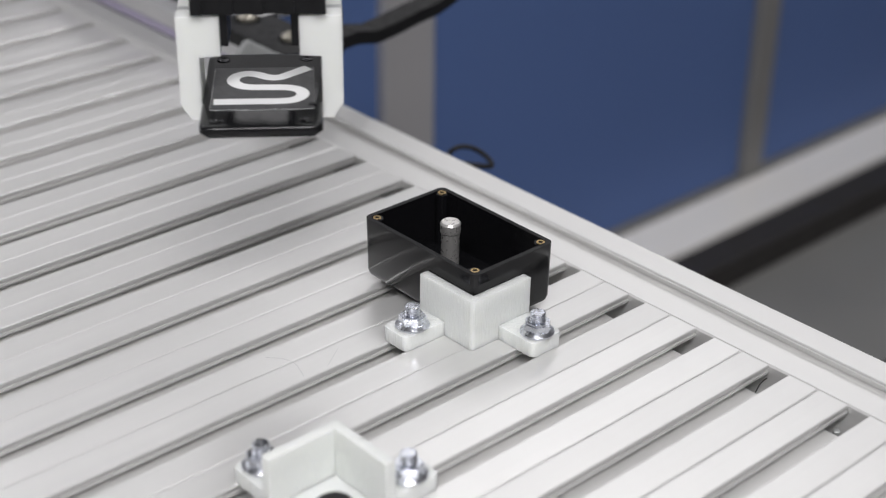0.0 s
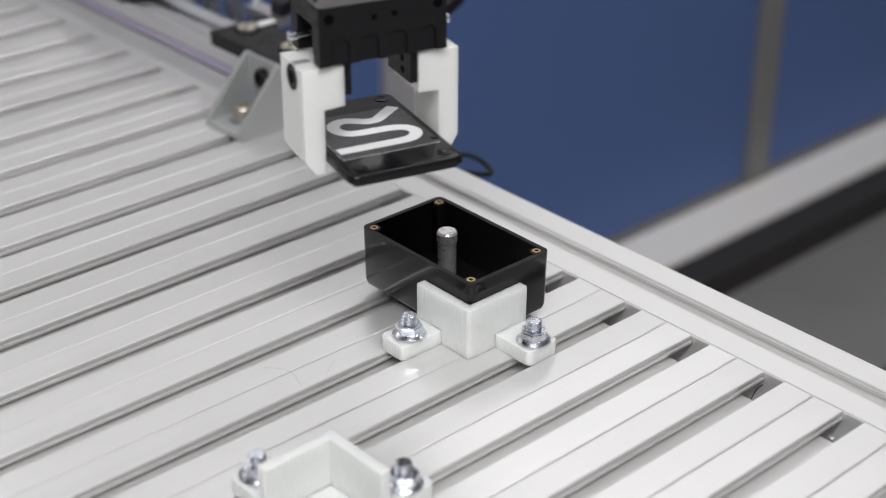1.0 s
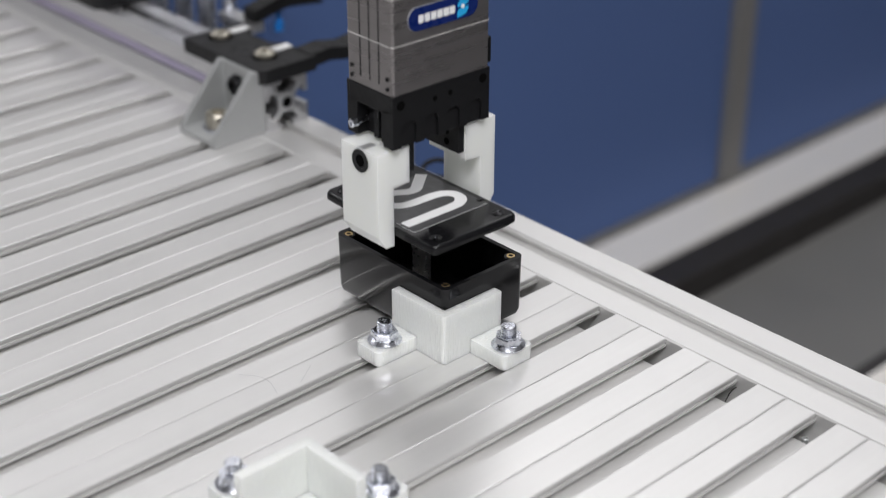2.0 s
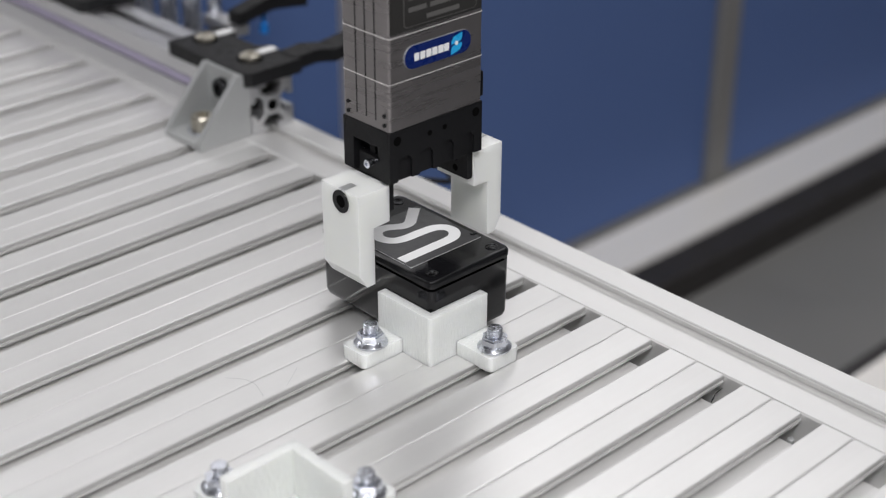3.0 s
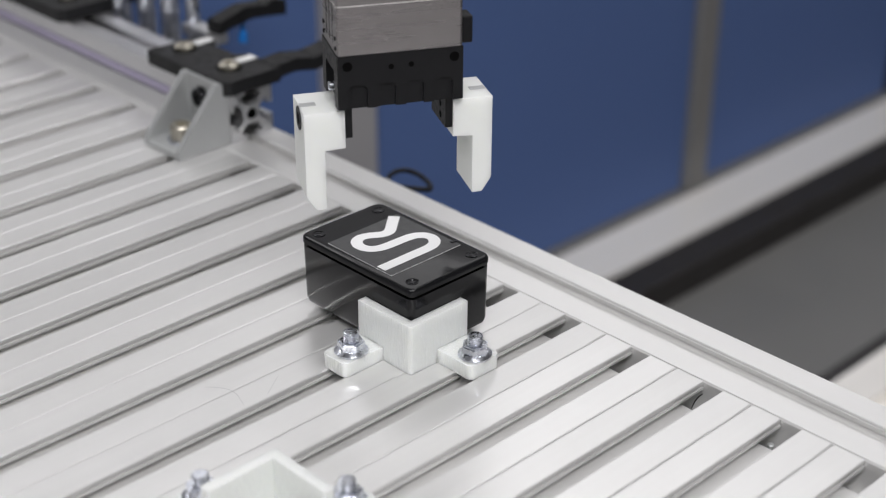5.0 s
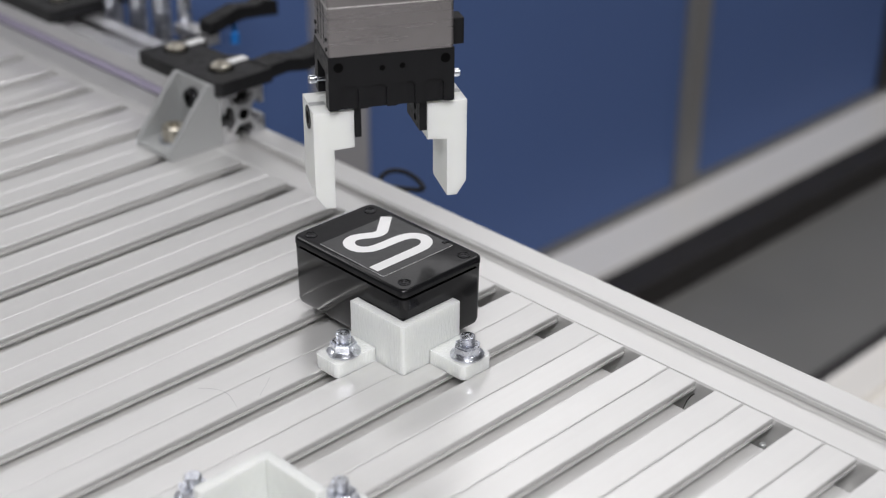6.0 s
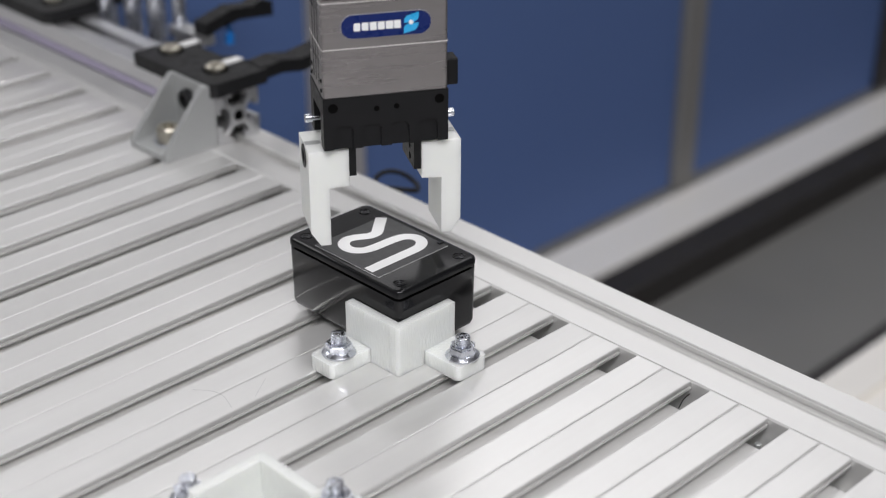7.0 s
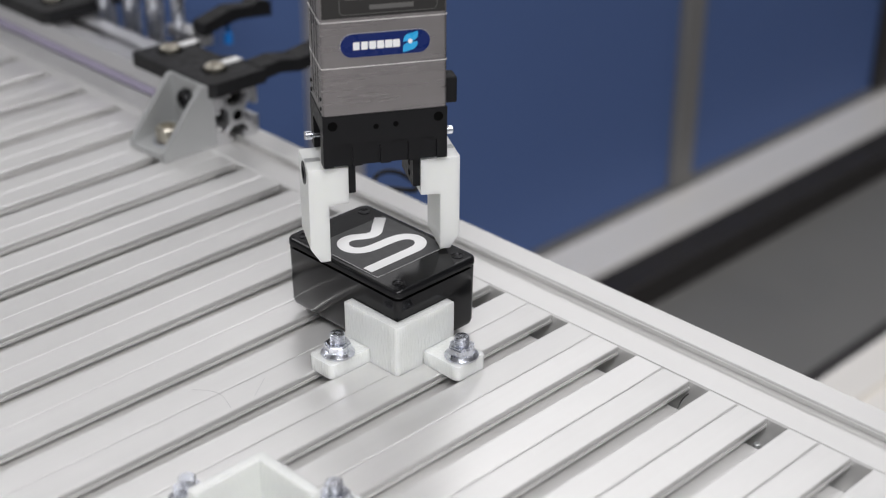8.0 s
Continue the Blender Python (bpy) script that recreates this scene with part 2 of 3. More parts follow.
def conveyor():
    """Low belt track beside the table, along x."""
    th = thing("belt_conveyor", "dark grey belt conveyor with wide pale aluminium side rails", "conveyor", pose(0, 0, FLOOR))
    zt = -0.384 - FLOOR
    xa, xb = 0.10, 2.4
    rail = [(0.013, -0.040), (0.013, 0.0), (0.077, 0.0), (0.077, -0.040)]
    part("side_rail", bevelled(prism([(0.398 + y, zt + z) for y, z in rail], xa, xb, "x"), 0.002, 2), RAIL_WHITE, th)
    groove = [(0.0, -0.040), (0.0, 0.0), (0.028, 0.0), (0.028, -0.008), (0.040, -0.008), (0.040, 0.0), (0.080, 0.0), (0.080, -0.040)]
    part("side_rail", prism([(0.062 + y, zt + z) for y, z in groove], xa, xb, "x"), RAIL_WHITE, th)
    # Dark strips put in for the shade along both rails and the belt edge.
    part("rail_lining", block(xa, xb, 0.370, 0.4105, zt - 0.040, zt - 0.004, 0.002), SHADE_AND_POST, th, "dark strip standing for the shade beside the rail")
    part("rail_lining", block(xa, xb, 0.1425, 0.150, zt - 0.040, zt - 0.001), SHADE_AND_POST, th, "dark strip standing for the shade beside the rail")
    part("belt_edge", block(xa, xb, 0.1505, 0.180, zt - 0.0345, zt - 0.030, 0.001), SHADE_AND_POST, th, "dark strip standing for the shade along the belt edge")
    part("belt", block(xa, xb, 0.1505, 0.3695, zt - 0.045, zt - 0.034, 0.002), BELT, th, "dark grey rubber belt")
    for x in (0.3, 1.3, 2.2):
        for y in (0.08, 0.42):
            part("leg", block(x, x + 0.04, y, y + 0.04, 0.0, zt - 0.0405), ALU, th)


def fence():
    yf = 0.478
    th = thing("safety_fence", "blue panelled safety fence with narrow grey posts", "fence", pose(0, yf, FLOOR))
    zt = -0.384 - FLOOR
    part("bottom_rail", block(0.07, 2.3, 0.0, 0.02, zt - 0.03, zt + 0.006, 0.002), POST, th, "narrow grey bottom rail")
    xs = ((0.09, 0.028), (0.312, 0.056), (0.822, 0.034), (1.252, 0.036), (2.28, 0.026))
    for x, w in xs:
        part("post", block(x - w / 2, x + w / 2, -0.004, 0.026, 0.0 if w > 0.05 else zt + 0.0065, 0.86, 0.002), WIDE_POST if w > 0.05 else SHADE_AND_POST if x == 1.252 else POST, th,
             "black end post" if x == 1.252 else "")
    for (a, wa), (b, wb) in zip(xs, xs[1:]):
        part("panel", block(a + wa / 2 + 0.0005, b - wb / 2 - 0.0005, 0.006, 0.012, zt + 0.0065, 0.85), BLUE, th, "blue panel")
    for a in (0.075, 2.29):
        part("fence_leg", block(a - 0.014, a + 0.014, 0.0, 0.02, 0.0, zt - 0.0305), POST, th)


# ---- table ----
X_NEAR, Y0, N_BOARDS = -0.80, -0.52, 50


def table_board():
    """Section of one plate profile, slot in its middle, y from -P/2 to P/2, top at z = 0."""
    o, c, h = 0.005, 0.0085, P / 2 - 0.00003
    ch = 0.0008
    left = [(-h, -0.016), (-h, -0.00034), (-h + 0.0002, -0.00016), (-h + ch, 0), (-o - 0.0005, 0), (-o, -0.0004), (-o, -0.0017), (-o - 0.0007, -0.0019), (-o - 0.0007, -0.0027), (-o + 0.0002, -0.0029),
            (-o + 0.0002, -0.0040), (-c, -0.0044), (-c, -0.0070)]
    return left + [(-y, z) for y, z in reversed(left)]


def table():
    th = thing("assembly_table", "pale aluminium T-slot assembly table with a grooved top and edge rail", "table")
    bm = prism(table_board(), X_NEAR, -0.0130, "x")
    h, o = P / 2 - 0.00003, 0.005
    for a in (-1, 1):
        lip = [(h, -0.0044), (h, -0.00034), (h - 0.0008, 0.0), (o + 0.0005, 0.0), (o, -0.0004), (o, -0.0017), (o + 0.0007, -0.0019), (o + 0.0007, -0.0027), (o - 0.0002, -0.0029), (o - 0.0002, -0.0040), (o + 0.002, -0.0044)]
        merge(bm, bevelled(prism([(a * y, z) for y, z in lip], -0.01301, -0.0004, "x"), 0.0002, 1, 1.3))
    # Sheet added below the boards so the open slot ends catch some light.
    part("under_sheet", block(X_NEAR + 0.002, -0.0012, Y0 - 0.02, Y0 + (N_BOARDS - 1) * P + 0.01, -0.0190, -0.0175), ALU, th)
    first = None
    for i in range(N_BOARDS):
        y = Y0 + i * P - 0.005
        if first is None:
            first = part("top_profile", bm, ALU, th, m=pose(0, y, 0))
        else:
            twin(first, pose(0, y, 0))
    part("scratch", ribbon([(-0.1587, 0.0253), (-0.1537, 0.0192), (-0.1523, 0.0130), (-0.1538, 0.0072), (-0.1554, 0.0027)], 0.00022, 0.0, 0.00006), SCRATCH, th, "fine curved scratch")
    part("scratch", ribbon([(-0.1309, 0.0107), (-0.1360, 0.0072), (-0.1429, 0.0026)], 0.0002, 0.0, 0.00006), SCRATCH, th, "fine curved scratch")
    part("slot_bolt", lathe([(0.0015, -0.0159), (0.0015, -0.0098), (0.0010, -0.0094)], 14), CAST, th, "small grey bolt in a slot end", pose(-0.0045, -0.1590, -0.0015), True)
    part("slot_wire", tube([(-0.0062, -0.1188, -0.0120), (-0.0044, -0.1192, -0.0085), (-0.0034, -0.1203, -0.0062), (-0.0030, -0.1216, -0.0046)], 0.00025, 6), RUBBER, th, "thin black wire end")
    ya, yb = Y0 - P / 2 - 0.005, Y0 + (N_BOARDS - 0.5) * P - 0.005
    for x in (P / 2, X_NEAR - P / 2):
        part("edge_rail", prism([(a + x, b) for a, b in rail_section(P)], ya, yb, "y"), ALU_Y, th)
    for y in (ya - P / 2, yb + P / 2):
        part("end_rail", prism([(a + y, b) for a, b in profile_section(P)], X_NEAR - P, P, "x"), ALU, th)
    for x in (0.0, X_NEAR - P):
        for y in (ya + 0.1, yb - 0.14):
            part("leg", block(x, x + P, y, y + P, FLOOR, -P - 0.0005, 0.002), ALU, th)


# ---- fasteners ----
def hexagon(af):
    r = af / 2 / math.cos(math.pi / 6)
    return [(r * math.cos(math.pi / 3 * i), r * math.sin(math.pi / 3 * i)) for i in range(6)]


def flange_nut_bolt(m, label):
    """A threaded stud end with a flange nut, base at z = 0."""
    th = thing("flange_nut", label, "nut", m, group="bracket nuts")
    part("flange", lathe([(0.0073, 0), (0.0076, 0.0004), (0.0075, 0.0010), (0.0062, 0.0021), (0.0056, 0.0024)], 32), ZINC, th, smooth=True)
    bm = prism(hexagon(0.0106), 0.0009, 0.0058)
    bmesh.ops.bevel(bm, geom=[e for e in bm.edges if abs(e.verts[0].co.z - 0.0058) < 1e-6 and abs(e.verts[1].co.z - 0.0058) < 1e-6], offset=0.0007, segments=2, affect="EDGES")
    part("hex", bm, ZINC, th)
    prof = [(0.0034, 0.0052)]
    z = 0.0056
    while z < 0.0090:
        prof += [(0.0034, z), (0.0034, z + 0.0002), (0.0027, z + 0.0006), (0.0034, z + 0.001)]
        z += 0.00101
    prof += [(0.0032, z + 0.0003), (0.0028, z + 0.0005), (0.0010, z + 0.0005), (0.0009, z + 0.0003)]
    part("stud", lathe(prof, 24), ZINC, th)
    return th


# ---- brackets ----
def corner_bracket(m, base_depth, label):
    """L-shaped printed fixture, outer corner at the origin, walls along +x and +y, a foot on each outer side."""
    th = thing("corner_bracket", label, "bracket", m, group="printed corner brackets")
    t, lx, ly, h = 0.0045, 0.0345, 0.0340, 0.0245
    wall = prism([(0, 0.0014), (0.0004, 0.0004), (0.0014, 0), (lx, 0), (lx, t), (t, t), (t, ly), (0, ly)], 0.0005, h)
    part("corner_wall", bevelled(wall, 0.0006, 2), PRINT, th)
    part("base_plate", block(t + 0.0001, base_depth[0], t + 0.0001, base_depth[1], 0.0005, 0.0038, 0.0004), PRINT, th)
    part("foot", bevelled(prism(rect(-0.0222, 0.0030, 0.0178, 0.0333, 0.0026, 4), 0.0005, 0.0074), 0.0008, 2, 0.9), PRINT, th)
    part("foot", bevelled(prism(rect(0.0158, 0.0335, -0.0212, 0.0030, 0.0026, 4), 0.0005, 0.0074), 0.0008, 2, 0.9), PRINT, th)
    return th


BR = (-0.0891, -0.0292)


def brackets():
    corner_bracket(pose(BR[0], BR[1], -0.0004), (0.036, 0.040), "white 3D-printed corner bracket bolted beside the black enclosure")
    zt = 0.0071
    flange_nut_bolt(pose(BR[0] - 0.0125, -0.0045, zt, 0, 0, 12), "shiny zinc flange nut on a threaded stud on the bracket foot")
    flange_nut_bolt(pose(BR[0] + 0.0245, -0.0440, zt, 0, 0, 40), "shiny zinc flange nut on a threaded stud on the bracket foot")
    # a second, turned bracket nearer the camera round a black locating pin
    corner_bracket(pose(-0.1855, -0.0580, -0.0004, 0, 0, 180), (0.026, 0.026), "white 3D-printed corner bracket bolted round a black pin")
    flange_nut_bolt(pose(-0.1730, -0.0845, zt, 0, 0, 25), "shiny zinc flange nut on a threaded stud on the bracket foot")
    flange_nut_bolt(pose(-0.2105, -0.0440, zt, 0, 0, 5), "shiny zinc flange nut on a threaded stud on the bracket foot")
    pin = thing("locating_pin", "matt black rubber locating pin standing inside the white bracket", "pin", pose(-0.2090, -0.0860, 0.0))
    part("pin_body", lathe([(0.0080, 0.0001), (0.0080, 0.011), (0.0070, 0.0130), (0.0045, 0.0140)], 28), RUBBER, pin, smooth=True)


# ---- enclosure ----
BX0, BX1, BY0, BY1, BZ = -0.0843, -0.0359, -0.0246, 0.0494, 0.0036
LID_T = 0.0390


def enclosure():
    th = thing("enclosure_box", "glossy black plastic enclosure seated in the white corner bracket", "box", pose((BX0 + BX1) / 2, (BY0 + BY1) / 2, BZ))
    a, b, h, t = (BX1 - BX0) / 2, (BY1 - BY0) / 2, LID_T - 0.0056 - BZ, 0.0022
    bm = bmesh.new()
    rings = []
    r = 0.003
    for inset, z in ((0.0035, 0.0), (0.0012, 0.0007), (0.0004, 0.003), (0.0, h), (t, h), (t, 0.003)):
        rings.append([bm.verts.new((x, y, z)) for x, y in rect(-a + inset, a - inset, -b + inset, b - inset, max(0.0012, r - inset * 0.6), 5)])
    n = len(rings[0])
    bm.faces.new(rings[0])
    bm.faces.new(rings[-1])
    for k in range(len(rings) - 1):
        for i in range(n):
            bm.faces.new((rings[k][i], rings[k][(i + 1) % n], rings[k + 1][(i + 1) % n], rings[k + 1][i]))
    part("shell", bm, ABS, th, smooth=True)
    for sx in (-1, 1):
        for sy in (-1, 1):
            x, y = sx * (a - 0.0043), sy * (b - 0.0043)
            boss = part("screw_boss", lathe([(0.0030, 0.003), (0.0030, h - 0.0006), (0.0020, h - 0.0006)], 16), ABS, th, m=pose(x, y, 0), smooth=True)
            part("insert", lathe([(0.0019, h - 0.004), (0.0019, h - 0.0002), (0.0011, h - 0.0002), (0.0011, h - 0.003)], 16), BRASS, boss, "brass threaded insert")
    pin = thing("steel_pin", "short polished steel pin standing inside the open black enclosure", "pin", pose(-0.0611, 0.0161, BZ + 0.0031))
    part("shank", lathe([(0.0042, 0), (0.0042, 0.024), (0.0047, 0.0245), (0.0047, 0.0285), (0.0040, 0.0295)], 28), PIN, pin, smooth=True)


def lid(m):
    """The lid, origin at its centre with the top face at z = 0."""
    th = thing("cover_plate", "glossy black plastic lid with a white curled mark on it", "cover", m)
    a, b, r = 0.0248, 0.0377, 0.0045
    bm = bmesh.new()
    rings = []
    for inset, z in ((0.0026, -0.0056), (0.0026, -0.0047), (0.0016, -0.0046), (0.0015, -0.0035), (0.0, -0.0033), (0.0, -0.0014), (0.0003, -0.0007), (0.0008, -0.0002), (0.0016, 0.0)):
        rings.append([bm.verts.new((x, y, z)) for x, y in rect(-a + inset, a - inset, -b + inset, b - inset, max(0.002, r - inset), 6)])
    n = len(rings[0])
    bm.faces.new(rings[0])
    bm.faces.new(rings[-1])
    for k in range(len(rings) - 1):
        for i in range(n):
            bm.faces.new((rings[k][i], rings[k][(i + 1) % n], rings[k + 1][(i + 1) % n], rings[k + 1][i]))
    part("plate", bm, ABS, th, smooth=True)
    part("label_edge", prism(rect(-0.02122, 0.0214, -0.02122, 0.0214, 0.0006), 0.0, 0.00010), WHITE_INK, th, "thin pale label edge")
    part("label", prism(rect(-0.0211, 0.0214, -0.0211, 0.0214, 0.0006), 0.0, 0.00016), LABEL, th, "charcoal square label")
    part("curled_mark", ribbon([(-0.0200, -0.0134), (-0.0130, -0.0134), (-0.0060, -0.0134), (0.0010, -0.0134), (0.0075, -0.0134), (0.0118, -0.0128), (0.0152, -0.0104), (0.0166, -0.0068), (0.0155, -0.0030),
                                (0.0122, -0.0006), (0.0080, 0.0003), (0.0020, 0.0006), (-0.0040, 0.0008), (-0.0088, 0.0020), (-0.0120, 0.0050), (-0.0129, 0.0090), (-0.0112, 0.0130), (-0.0075, 0.0150),
                                (-0.0035, 0.0142), (-0.0005, 0.0124), (0.0022, 0.0108), (0.0050, 0.0104), (0.0076, 0.0112), (0.0110, 0.0140), (0.0188, 0.0206)],
                               0.0054, 0.0, 0.00026), WHITE_INK, th, "white curled band")
    part("label_nick", block(0.0192, 0.0222, -0.0180, -0.0160, 0.0001, 0.0007, 0.0002), SCREW, th, "small lifted bright label nick")
    screw = None
    for x in (-0.0181, 0.0181):
        for y in (-0.0312, 0.0312):
            if screw is None:
                bm = lathe([(0.0029, 0.00002), (0.0029, 0.00025), (0.0026, 0.0003), (0.0023, 0.00005), (0.0021, 0.0002), (0.0011, 0.0003), (0.0009, 0.00005)], 20)
                screw = part("screw", bm, SCREW, th, "black countersunk screw", pose(x, y, 0), True)
            else:
                twin(screw, pose(x, y, 0))
    return th


# ---- gripper ----
def gripper(m):
    """Parallel gripper; origin on its axis at the lower face of the black base, jaws along x."""
    th = thing("robot_gripper", "brushed steel and black electric parallel gripper with white printed fingers", "gripper", m)
    hx, hy = 0.0270, 0.0149
    # black base with pockets on the front, and a jaw window in each side
    bm = block(-hx, hx, -hy + 0.0012, hy - 0.0012, 0.0150, 0.0235, 0.0004)
    merge(bm, block(-hx + 0.006, hx - 0.006, -hy + 0.0012, hy - 0.0012, 0.0, 0.0166))
    for sx in (-1, 1):
        for sy in (-1, 1):
            x0, x1 = sorted((sx * hx, sx * (hx - 0.0062)))
            y0, y1 = sorted((sy * (hy - 0.0012), sy * 0.0085))
            merge(bm, block(x0, x1, y0, y1, 0.0, 0.0166))
    part("base_housing", bm, BLACK_ANOD, th)
    xs = (-0.0270, -0.0225, -0.0143, -0.0100, -0.0022, 0.0022, 0.0100, 0.0143, 0.0225, 0.0270)
    for sy in (-1, 1):
        outline = [(-hx, 0.0), (-hx, 0.0234), (hx, 0.0234), (hx, 0.0)]
        for k in range(7, 0, -2):
            xa, xb = xs[k + 1], xs[k]
            outline += [(xa, 0.0), (xa, 0.0085), (xa - 0.0015, 0.0105), (xb + 0.0015, 0.0105), (xb, 0.0085), (xb, 0.0)]
        y0, y1 = sorted((sy * hy, sy * (hy - 0.0013)))
        part("face_plate", prism(outline, y0, y1, "y"), BLACK_ANOD, th)
    for x, z, r in ((-0.0227, 0.0190, 0.0021), (0.0231, 0.0193, 0.0021), (-0.0041, 0.0174, 0.0012), (0.0045, 0.0177, 0.0012)):
        part("screw_hole", lathe([(r, -hy - 0.00015), (r, -hy + 0.0002), (r * 0.8, -hy + 0.0003)], 16, axis="y"), HOLE_SHADE, th, m=pose(x, 0, z))
    # steel housing in three stacked sections
    for k, (z0, z1) in enumerate(((0.0236, 0.0446), (0.0446, 0.0644), (0.0644, 0.140))):
        body = prism(rect(-hx + 0.0004, hx - 0.0002, -hy + 0.0003, hy - 0.0003, 0.0012, 3), z0, z1)
        bevelled(body, 0.0006, 2, 1.0)
        part("housing_section", body, STEEL, th, m=pose(0, 0, 0))
    # Pale strips drawn in for the light caught on the seam chamfers.
    for z in (0.0446, 0.0644):
        part("seam_line", prism(rect(-hx + 0.0002, hx, -hy + 0.0001, hy - 0.0001, 0.0012, 3), z - 0.00013, z + 0.00013), SEAM_GLINT, th, "bright strip for the glint along the seam")
    part("seam_plate", block(-hx + 0.0014, hx - 0.0012, -hy + 0.0014, hy - 0.0014, 0.0232, 0.139), BLACK_ANOD, th)
    for y in (-0.006, 0.0, 0.006):
        part("side_groove", block(-hx + 0.00025, -hx + 0.0007, y - 0.0003, y + 0.0003, 0.027, 0.139), RUBBER, th)
    for y in (-0.0115, 0.0115):
        for z in (0.0262, 0.0305):
            part("side_screw", lathe([(0.0009, -hx - 0.0002), (0.0009, -hx + 0.0006)], 10, axis="x"), BLACK_ANOD, th, m=pose(0, y, z))
    # dark data label with bars, and the pill badge
    part("data_label", block(-hx + 0.0012, hx - 0.0012, -hy + 0.00005, -hy + 0.0004, 0.0660, 0.134), DARK_LABEL, th, "dark grey data label")
    fr = prism(rect(-0.0185, 0.0225, 0.0672, 0.0850, 0.002), -hy - 0.00012, -hy + 0.0002, "y")
    part("label_frame", fr, GREY_INK, th)
    part("label_field", prism(rect(-0.0182, 0.0222, 0.0675, 0.0847, 0.0018), -hy - 0.00018, -hy + 0.0002, "y"), DARK_LABEL, th)
    for x0, x1, z in ((-0.006, 0.0125, 0.0690), (-0.016, -0.006, 0.0735), (-0.004, 0.016, 0.0735), (-0.016, 0.010, 0.0785)):
        part("text_bar", prism(rect(x0, x1, z, z + 0.0020), -hy - 0.00024, -hy + 0.0002, "y"), GREY_INK, th)
    part("badge_rim", prism(rect(-0.01852, 0.01952, 0.04878, 0.05912, 0.0051, 8), -hy - 0.00018, -hy + 0.0004, "y"), CAST, th, "thin bright badge rim")
    part("badge", prism(rect(-0.0184, 0.0194, 0.0489, 0.0590, 0.0050, 8), -hy - 0.00028, -hy + 0.0004, "y"), NAVY, th, "navy pill-shaped badge")
    for k, w in enumerate((0.0027, 0.0028, 0.0029, 0.0029, 0.0031, 0.0029)):
        x = -0.0131 + k * 0.00335
        part("badge_bar", prism(rect(x, x + w, 0.0521, 0.0555, 0.0004), -hy - 0.00036, -hy + 0.0004, "y"), WHITE_INK, th, "plain white bar")
    upper = [(0.0079, 0.0541), (0.0081, 0.0556), (0.0092, 0.0571), (0.0112, 0.0577), (0.0142, 0.0584), (0.0142, 0.0563), (0.0136, 0.0550), (0.0122, 0.0543)]
    part("badge_mark", prism(upper, -hy - 0.00036, -hy + 0.0004, "y"), CYAN, th, "cyan leaf-shaped mark")
    part("badge_mark", prism([(0.0220 - x, 0.1079 - z) for x, z in upper], -hy - 0.00036, -hy + 0.0004, "y"), CYAN, th, "cyan leaf-shaped mark")
    part("badge_dot", lathe([(0.0010, -hy - 0.00044), (0.0010, -hy)], 14, axis="y"), WHITE_INK, th, m=pose(0.0109, 0, 0.0542))
    part("sensor_block", block(hx + 0.0001, hx + 0.0056, -0.010, -0.001, 0.0228, 0.0345, 0.0006), BLACK_ANOD, th, "small black sensor block")
    # jaws with fingers
    jaws = []
    for s in (-1, 1):
        jb = prism(rect(-0.0016, 0.0016, -0.0112, 0.0108), -0.0140, -0.0004, "z")
        merge(jb, block(-0.0016, 0.0040, -0.0072, 0.0072, -0.0010, 0.0090) if s < 0 else block(-0.0040, 0.0016, -0.0072, 0.0072, -0.0010, 0.0090))
        jaw = part("jaw", jb, BLACK_ANOD, th, "black sliding jaw", pose(s * 0.0143, 0, -0.0003))
        # finger profile in x, z relative to the jaw, s points outward
        o = [(0.0017, -0.0012), (0.0017, -0.0180), (0.0105, -0.0186), (0.0105, -0.0457), (0.0150, -0.0457), (0.0192, -0.0392), (0.0192, -0.0012)]
        fb = prism([(s * x, z) for x, z in o], -0.0122, 0.0118, "y")
        bevelled(fb, 0.0022, 3)
        part("finger", fb, PRINT_SMOOTH, jaw, "white printed plastic finger")
        part("bushing", lathe([(0.0052, 0.0), (0.0052, 0.00035), (0.0030, 0.00035), (0.0029, 0.0001)], 24, axis="x") if s > 0 else
             lathe([(0.0052, 0.0), (0.0052, -0.00035), (0.0030, -0.00035), (0.0029, -0.0001)], 24, axis="x"), RUBBER, jaw, "dark bore in the finger", pose(s * 0.0192, -0.0010, -0.0068))
        part("bore", lathe([(0.0028, s * 0.0), (0.0028, s * 0.00015), (0.0010, s * 0.00015)], 20, axis="x"), HOLE_SHADE, jaw, "black bore", pose(s * 0.0192, -0.0010, -0.0068))
        # each jaw carries a cap screw on its own side and a guide rod that leaves the housing on the other
        for y, z, d, a, e in ((0.0030, 0.0071, s, 0.0016, 0.0062), (0.0078, 0.0066 if s > 0 else 0.0098, -s, 0.0040, 0.0452)):
            prof = [(0.0012, a), (0.0012, e - 0.0030), (0.0019, e - 0.0029), (0.0019, e), (0.0016, e + 0.0003), (0.0009, e + 0.0003), (0.0009, e - 0.0012)]
            part("side_cap_screw", lathe([(r, d * x) for r, x in prof], 18, axis="x"), ZINC, jaw, "small steel cap screw", pose(0, s * y, z), True)
        part("set_screw", block(min(s * 0.0120, s * 0.0188), max(s * 0.0120, s * 0.0188), -0.0030, 0.0008, -0.0022, -0.0010, 0.0002), CAST, jaw, "dull steel insert in the finger top")
        for z in (-0.0055, -0.0105):
            part("jaw_hole", lathe([(0.0016, -s * 0.0017), (0.0016, -s * 0.0012), (0.0012, -s * 0.0012)], 14, axis="x"), HOLE_SHADE, jaw, m=pose(0, -0.0035, z))
